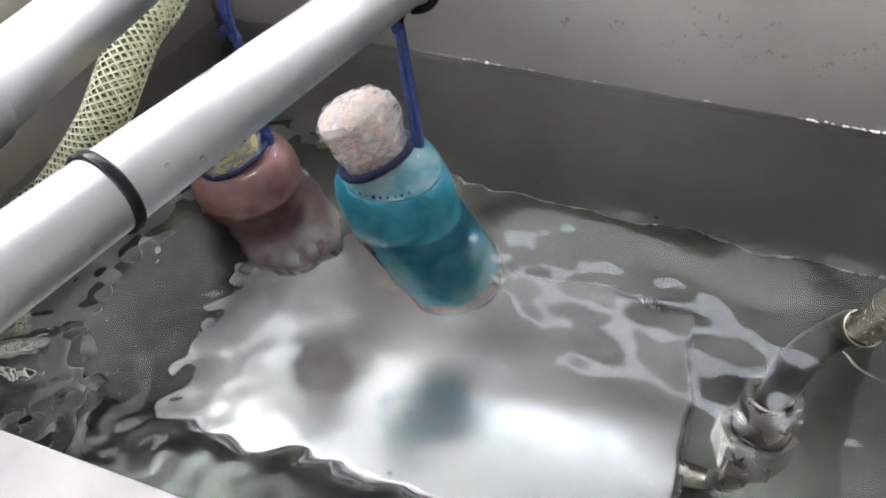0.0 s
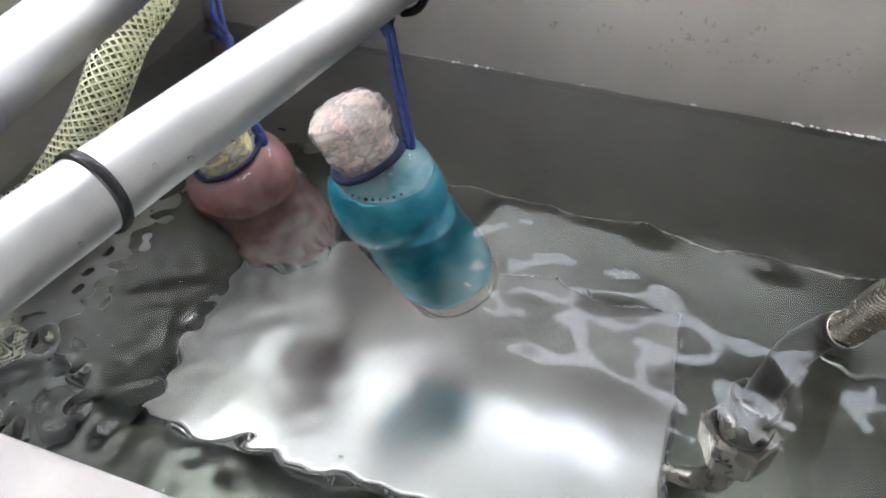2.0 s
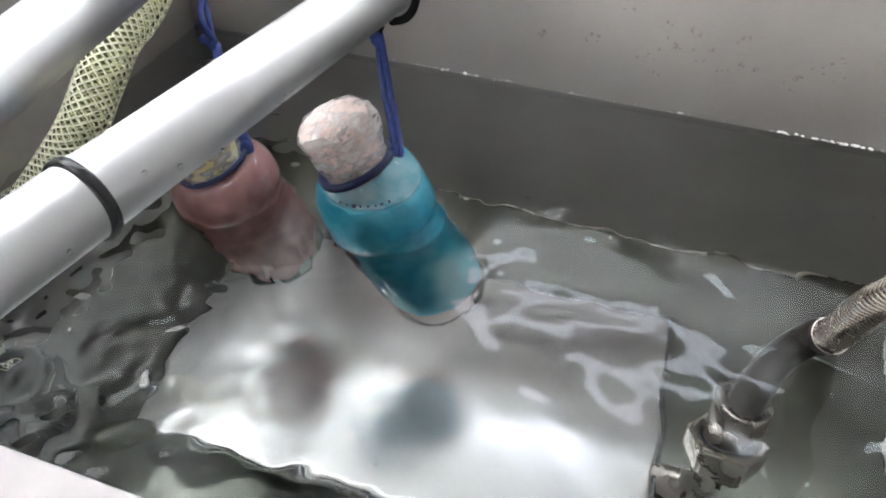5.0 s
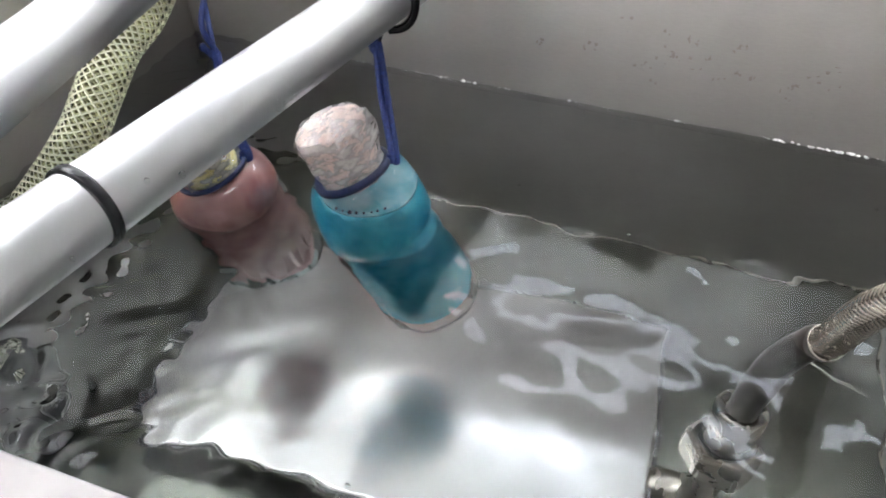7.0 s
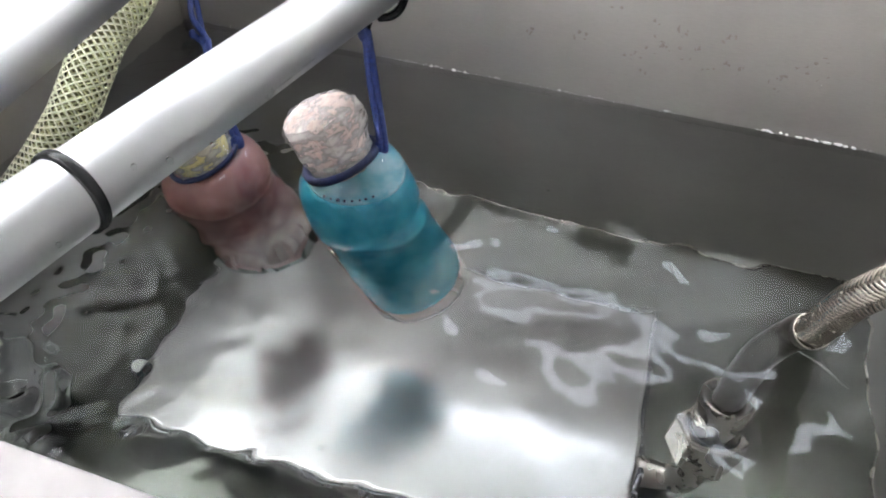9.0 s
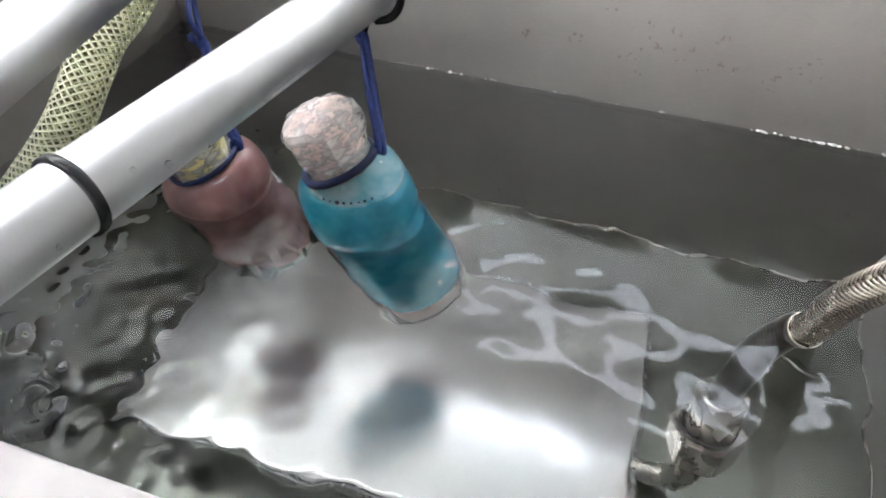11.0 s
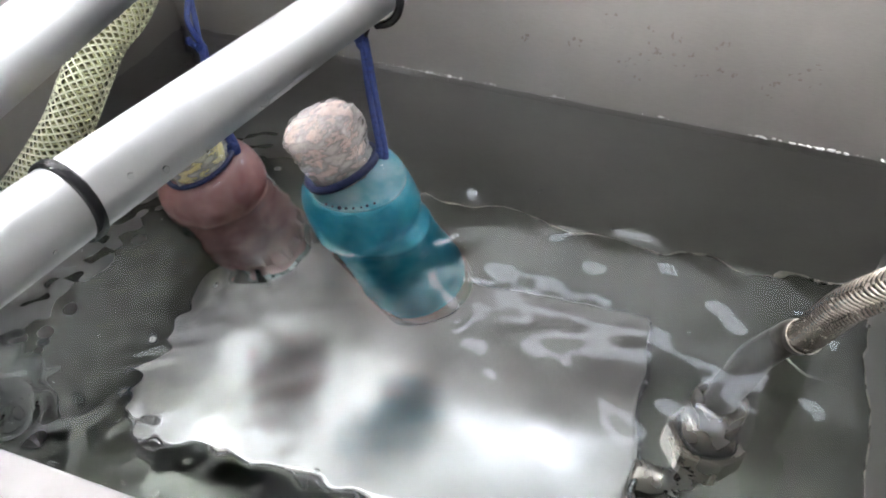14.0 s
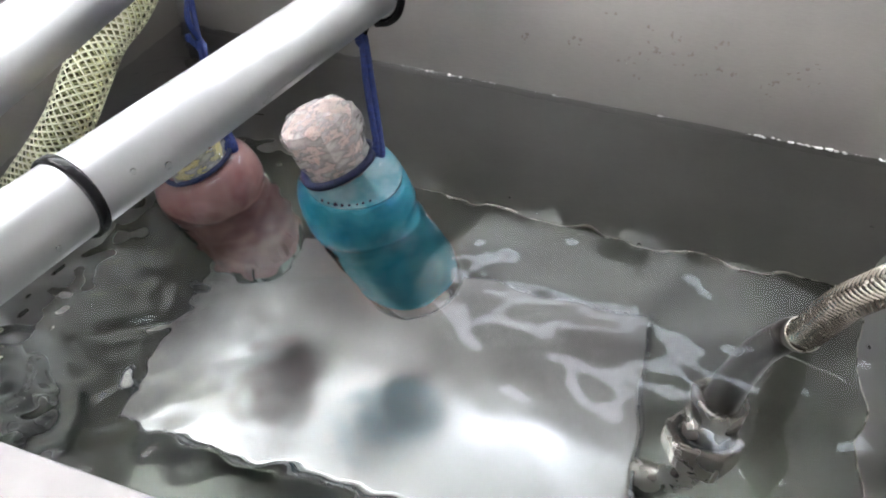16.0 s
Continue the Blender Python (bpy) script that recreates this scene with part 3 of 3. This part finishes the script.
def steel_hose():
    hose = thing("braided_steel_hose", "steel braided hose running into the water to a hex fitting", "hose")
    pts = [(0.235, 0.050, FLOOR + 0.008), (0.232, 0.050, -0.40), (0.226, 0.050, -0.05), (0.205, 0.055, 0.080), (0.172, 0.064, 0.122), (0.152, 0.079, 0.125), (0.142, 0.107, 0.110), (0.1348, 0.131, 0.0785), (0.1298, 0.1505, 0.0445), (0.1340, 0.1675, 0.0085), (0.1330, 0.1740, -0.001),
           (0.1248, 0.1745, -0.019), (0.1191, 0.1723, -0.040), tuple(NUT_TOP)]
    wet = 9 * 24 + 4
    path = smooth_path(pts, 24)
    part("liner", tube(path[:wet + 2], 0.0052, 24), HOSE_LINER, hose, "dark rubber liner under the braid")
    # Braid under water: its dark look is put into a smooth tube's colour.
    part("sleeve", tube(path[wet - 2:], 0.0064, 32), DARK_WET_BRAID, hose, "lower braid under water, its dark look painted on a smooth tube")
    # Bright ring stands in for the glint where hose and water meet.
    part("waterline_glint", tube([path[wet - 2] + (s * math.cos(a) + u * math.sin(a)) * 0.0064 for p, t, s, u in [frames_along(path)[wet - 2]] for a in [2 * math.pi * i / 32 for i in range(32)]], 0.0003, 6, closed=True),
         STEEL_FIT, hose, "thin bright ring painting the glint at the waterline")
    fine = smooth_path(pts[3:11], 60)[:6 * 60 + 12]
    v, f = wire_braid(fine, 0.0054, 6, 0.0021, 0.0062)
    raw_mesh("braid", v, f, BRAID_STEEL, hose, "shiny woven steel wire braid", kind="stuff")
    # ferrule, hex nut, elbow and stub pipe
    axis = (NUT_END - NUT_TOP).normalized()
    at = Matrix.Translation(NUT_TOP) @ axis.to_track_quat("Z", "Y").to_matrix().to_4x4()
    part("ferrule", lathe([(0.0066, -0.001), (0.0092, -0.002), (0.0106, -0.0015), (0.0106, 0.021), (0.0, 0.021)], 40), STEEL_FIT, hose, at=at)
    # Black ring stands in for the shade in the gap above the nut.
    part("gap_shade", lathe([(0, 0.0208), (0.0112, 0.0208), (0.0114, 0.0212), (0.0114, 0.0225), (0, 0.0225)], 40), BLACK_RUBBER, hose, "dark ring painting the shaded gap above the nut", at=at)
    bm = bmesh.new()
    bmesh.ops.create_cone(bm, cap_ends=True, segments=6, radius1=0.0156, radius2=0.0156, depth=0.017, matrix=Matrix.Translation((0, 0, 0.0305)) @ Matrix.Rotation(0.4, 4, "Z"))
    bmesh.ops.bevel(bm, geom=bm.edges[:], offset=0.0013, segments=2, affect="EDGES")
    part("hex_nut", bm, STEEL_FIT, hose, "worn steel hexagon nut", smooth=False, at=at)
    path = smooth_path([tuple(NUT_TOP + axis * 0.037), tuple(NUT_TOP + axis * 0.046), (0.1085, 0.1612, -0.118), (0.1030, 0.1650, -0.1255), (0.0900, 0.1700, -0.1268)], 10)
    part("elbow", tube(path, 0.0058, 28), STEEL_FIT, hose, "steel pipe elbow joined to the plate")
    return hose


steel_hose()


# ---- the bottles ----
def bottle_profile(bottom, inset=0.0, low=0.004):
    R, r, bot, top = 0.0231 - inset, 0.0125 - inset, bottom + inset, 0.040
    pts = [(0, bot + 0.002), (R * 0.6, bot + 0.0015), (R - 0.004, bot), (R - 0.0012, bot + 0.001), (R, bot + 0.004)]
    pts += [(R, -0.04), (R, -0.02), (R, low - 0.011), (R - 0.0006, low - 0.009), (R - 0.0020, low - 0.006), (R - 0.0020, low - 0.004), (R - 0.0006, low - 0.0012), (R, low + 0.0004)]
    for k in range(1, 9):
        a = math.pi / 2 * k / 8
        pts.append((r + (R - r) * math.cos(a) ** 0.55, low + (0.033 - low) * math.sin(a) ** 0.9))
    return pts + [(r, top)]


def bottle(name, label, hang, base, tilt, ring, bottom, liquid_mat, cork_mat, level, cord_mat, strands, knots, froth=0, low=0.008):
    """A stoppered glass bottle on its cord. hang: where the cord goes over the tube; base: where the bottle's axis meets the water."""
    H = Vector(hang)
    u = Vector((math.tan(radians(tilt[0])), math.tan(radians(tilt[1])), 1)).normalized()
    body = thing(name, label, "bottle", Matrix.Translation(H), "bottles hanging in the water")
    lean = Matrix.Translation(Vector(base) + u * (ring - 0.034) - H) @ u.to_track_quat("Z", "Y").to_matrix().to_4x4()
    outer = bottle_profile(bottom, 0.0, low)
    glass = part("glass", lathe(outer + [(0, 0.040)], 72), GLASS, body, "clear thick glass of the bottle", at=lean)
    glass.visible_shadow = False
    # what fills it, cut off level
    bm = lathe(bottle_profile(bottom, 0.0043, low) + [(0, 0.040)], 64)
    up = lean.to_3x3().inverted() @ Vector((0, 0, 1))
    cut = bmesh.ops.bisect_plane(bm, geom=bm.verts[:] + bm.edges[:] + bm.faces[:], plane_co=lean.inverted() @ (Vector((base[0], base[1], level)) - H), plane_no=up, clear_outer=True)
    edges = [e for e in cut["geom_cut"] if isinstance(e, bmesh.types.BMEdge)]
    bmesh.ops.contextual_create(bm, geom=edges)
    fill = part("liquid", bm, liquid_mat, body, "opaque coloured liquid", at=lean)
    if froth:
        bm = lathe(bottle_profile(bottom, 0.0044, low) + [(0, 0.040)], 64)
        for z, way in ((level + 0.0008, 1), (level + 0.0002, -1)):
            cut = bmesh.ops.bisect_plane(bm, geom=bm.verts[:] + bm.edges[:] + bm.faces[:], plane_co=lean.inverted() @ (Vector((base[0], base[1], z)) - H), plane_no=up * way, clear_outer=True)
            bmesh.ops.contextual_create(bm, geom=[e for e in cut["geom_cut"] if isinstance(e, bmesh.types.BMEdge)])
        fill = part("froth", bm, BLUE_FROTH, fill, "pale froth on the liquid")
    # froth bubbles along the liquid's edge
    for k in range(froth):
        a = radians(-118 + 9 * k + 3 * noise.noise((k * 1.7, 2, 1)))
        bm = bmesh.new()
        bmesh.ops.create_uvsphere(bm, u_segments=8, v_segments=6, radius=0.00058 + 0.0004 * noise.noise((k * 2.3, 5, 1)))
        c = Vector((base[0], base[1], 0)) + u * (level / u.z) + Vector((math.cos(a), math.sin(a), 0)) * 0.0160
        part("froth_bubble", bm, NAVY_CORD, body, at=Matrix.Translation(Vector((c.x, c.y, level + 0.0010)) - H))
    # stopper and its film
    stop = part("stopper", lathe([(0, 0.028), (0.0105, 0.028), (0.0122, 0.036), (0.0136, 0.046), (0.0142, 0.0535), (0.0134, 0.0554), (0, 0.0562)], 40), cork_mat, body, "speckled cork stopper", at=lean)

    def crumple(a, r, z):
        k = noise.noise((3.1 * math.cos(a), 3.1 * math.sin(a), z * 160 + base[0] * 50)) + 0.5 * noise.noise((8 * math.cos(a), 8 * math.sin(a), z * 420))
        flat = 0.0011 * math.cos(5 * a + z * 60)
        return r + 0.0013 * k + flat, z + 0.0008 * noise.noise((2 * math.cos(a), 2 * math.sin(a), z * 90))

    prof = [(0.0136, 0.031), (0.0134, 0.0345), (0.0133, 0.038), (0.0140, 0.0415), (0.0147, 0.0445), (0.0152, 0.0475), (0.0156, 0.0505), (0.0155, 0.0535), (0.0144, 0.0558), (0.0112, 0.0572), (0.0078, 0.0577), (0.004, 0.0572), (0, 0.0570)]
    film = part("film", lathe(prof, 13, wobble=crumple), FILM, stop, "crumpled clear cling film round the stopper", smooth=False)
    film.visible_shadow = False
    # cord: two turns round the neck, strands up to the tube
    tie_local = []
    for j, (z, rr) in enumerate(((0.0338, 0.0146),)):
        ring = [Vector((rr * math.cos(2 * math.pi * i / 48), rr * math.sin(2 * math.pi * i / 48), z + 0.0005 * math.sin(4 * math.pi * i / 48 + j))) for i in range(48)]
        part("cord_turn", tube(ring, 0.0017 if froth else 0.0011, 8, closed=True), NAVY_CORD, body, "navy cord tied round the neck", at=lean)
    # the knot sits on the neck's side
    for kx, ky, kz, s in knots:
        bm = bmesh.new()
        bmesh.ops.create_icosphere(bm, subdivisions=3, radius=1)
        for v in bm.verts:
            v.co *= 1 + 0.25 * noise.noise(v.co * 2.1 + Vector((kx * 99, 0, 0)))
        bmesh.ops.transform(bm, matrix=Matrix.LocRotScale(Vector((kx, ky, kz)) - H, None, (s, s * 0.9, s * 1.3)), verts=bm.verts)
        part("knot", bm, cord_mat, body, "blue cord knot")
    for pts in strands:
        path = smooth_path([Vector(p) - H for p in pts], 10)
        part("cord", tube(path, 0.0013, 8), cord_mat, body, "blue nylon cord")
    return body


def bar_loop(at, d, r):
    """Points round a tube with axis d, for a cord that hangs from it."""
    side = Vector((d.y, -d.x, 0)).normalized()
    return [tuple(Vector(at) + (side * math.cos(a) + Vector((0, 0, 1)) * math.sin(a)) * r) for a in [radians(k) for k in range(-80, 261, 20)]]


HANG_A = B1[0] + D1 * 0.1665
HANG_B = B2[0] + D2 * 0.130
KA = Vector((-0.0240, 0.2690, 0.0650))
TA = Vector((-0.0172, 0.2385, 0.0345))
KB = Vector((-0.0925, 0.2870, 0.0525))
TB = Vector((-0.0790, 0.2580, 0.0226))


def off(p, x, y, z):
    return tuple(p + Vector((x, y, z)))


blue_bottle = bottle("blue_bottle", "corked glass bottle of bright blue liquid, half sunk in water", HANG_A, (-0.0208, 0.2353, 0.0), (-22.0, 4.5), 0.0311, -0.0561,
                     BLUE_LIQUID, CORK, 0.0205, BLUE_CORD,
                     [[tuple(KA), (-0.0215, 0.2565, 0.0505), off(TA, 0.0002, 0, 0.001), off(TA, -0.001, -0.001, -0.0015)],
                      [off(KA, 0.0014, 0, 0.0005), (-0.0190, 0.2560, 0.0500), off(TA, 0.0022, 0, 0), off(TA, 0.0005, -0.001, -0.002)],
                      [off(KA, -0.0034, -0.002, 0.0045), off(KA, -0.0016, -0.0005, 0.001), tuple(KA)]],
                     [(*KA, 0.0026), (*off(KA, -0.0012, -0.001, 0.0026), 0.0021), (*TA, 0.0019)], froth=8)
strap = tube(smooth_path([Vector(p) - HANG_A for p in bar_loop(HANG_A, D1, 0.0136) + [off(KA, 0.0005, 0, 0.002)]], 4), 0.0017, 8)
part("strap", strap, BLACK_RUBBER, blue_bottle, "black strap looped over the tube")
pink_bottle = bottle("pink_bottle", "corked glass bottle of dull pink liquid, half sunk in water", HANG_B, (-0.0877, 0.2544, 0.0), (-16.6, -1.9), 0.0190, -0.0435,
                     PINK_LIQUID, CORK_YELLOW, 0.0250, BLUE_CORD,
                     [bar_loop(HANG_B, D2, 0.0139) + [tuple(KB)],
                      [tuple(KB), (-0.0880, 0.2705, 0.038), tuple(TB), off(TB, -0.002, -0.002, -0.001)],
                      [off(KB, 0.0015, 0, 0.001), (-0.0862, 0.2700, 0.037), off(TB, 0.0018, 0, 0), off(TB, -0.001, -0.002, -0.002)],
                      [off(HANG_B, 0.012, 0.002, -0.004), (-0.0965, 0.292, 0.067), off(KB, 0.001, 0, 0)],
                      [off(KB, -0.0045, 0, 0.0035), off(KB, -0.0020, 0, 0.0005), tuple(KB)]],
                     [(*KB, 0.0024), (*off(KB, -0.0042, 0, 0.0030), 0.0016), (*TB, 0.0024)], low=0.018)


# ---- bubbles on the water ----
def bubble(x, y, s):
    b = thing("bubble", "small clear air bubble floating on the water", "bubble", TANK @ Matrix.Translation((x, y, 0)), "bubbles on the water")
    part("dome", lathe([(s, 0.0001), (s * 0.94, s * 0.35), (s * 0.72, s * 0.7), (s * 0.38, s * 0.93), (0, s)], 12), DROP, b).visible_shadow = False
    return b


BUBBLES = []
rng = random.Random(21)
for k in range(16):
    x, y = rng.uniform(X0 + 0.03, X1 - 0.02), rng.uniform(Y0 + 0.03, Y1 - 0.02)
    BUBBLES.append((bubble(x, y, rng.uniform(0.0005, 0.0010)), x, y, rng.uniform(0, 6.28), rng.uniform(0.006, 0.016), rng.uniform(3.0, 7.0)))


# ---- what moves ----
SWAY_A = [(0, -6, 0), (0.5, -8, 0), (1, -8, 1), (1.5, -9, -1), (2, 0, 0), (2.5, 0, 0), (3, -3.7, 0), (3.5, 0, 0), (4, -12, 2), (5, -2, 0), (5.7, -9, 1), (6.5, -5, -2), (7, -7.5, 1), (7.5, -1.6, -3),
          (8, -10.5, 0), (8.5, -1, -1), (9, -8.8, 2), (9.8, -1, 0), (10.6, -8, 0), (11.5, -4, 2), (12, -4.6, -3), (12.5, -1, -1), (13, -4.8, -2), (13.5, -5.6, 0), (14, 0, 0), (14.5, -6.5, -5), (15, -5, 1), (15.5, -2.6, -1), (16, -8, -4)]
SWAY_B = [(0, -10, 0), (0.5, 2, -3), (1, -4, 1), (1.5, -4, -1), (2, 0, -4), (2.5, -7, 1), (3, -9, 4), (3.5, 4, 0), (4, 2, 0), (5, -7, 0), (5.7, -1, -2), (6.5, -4, -4), (7, -10, -3), (7.5, -3, -3),
          (8, -4, -5), (8.5, 6, -1), (9, -4, -4), (9.8, -8, -2), (10.6, 0, -3), (11.5, -2, -5), (12, -7, -4), (12.5, -5, -1), (13, -8, -2), (13.5, -2, -4), (14, -4, -2), (14.5, -8, -3), (15, -3, -2), (15.5, -3, -1), (16, -10, 1)]


def motions():
    # the bottles swing a degree or two on their cords
    for ob, hang, sway, arm in ((blue_bottle, HANG_A, SWAY_A, 0.055), (pink_bottle, HANG_B, SWAY_B, 0.075)):
        rows = []
        for t, sx, sy in sway:
            dx, dy = sx * 0.00021, -sy * 0.00025
            rows.append((t, pose(*hang, math.degrees(dy / arm), -math.degrees(dx / arm), 0)))
        walk(ob, rows)
    # the ripples run to and fro
    rows = []
    for k in range(81):
        t = 16.0 * k / 80
        x = 0.010 * math.sin(2 * math.pi * t / 2.3) + 0.008 * math.sin(2 * math.pi * t / 1.07 + 1)
        y = 0.010 * math.sin(2 * math.pi * t / 1.9 + 2) + 0.006 * math.sin(2 * math.pi * t / 0.83)
        z = 0.0006 * math.sin(2 * math.pi * t / 1.3)
        rows.append((t, TANK @ pose(x, y, z)))
    walk(water, rows)
    for ob, x, y, ph, reach, period in BUBBLES:
        walk(ob, [(0.5 * k, TANK @ Matrix.Translation((x + reach * math.sin(6.283 * 0.5 * k / period + ph), y + 0.6 * reach * math.cos(6.283 * 0.5 * k / period + ph), 0))) for k in range(33)])


motions()
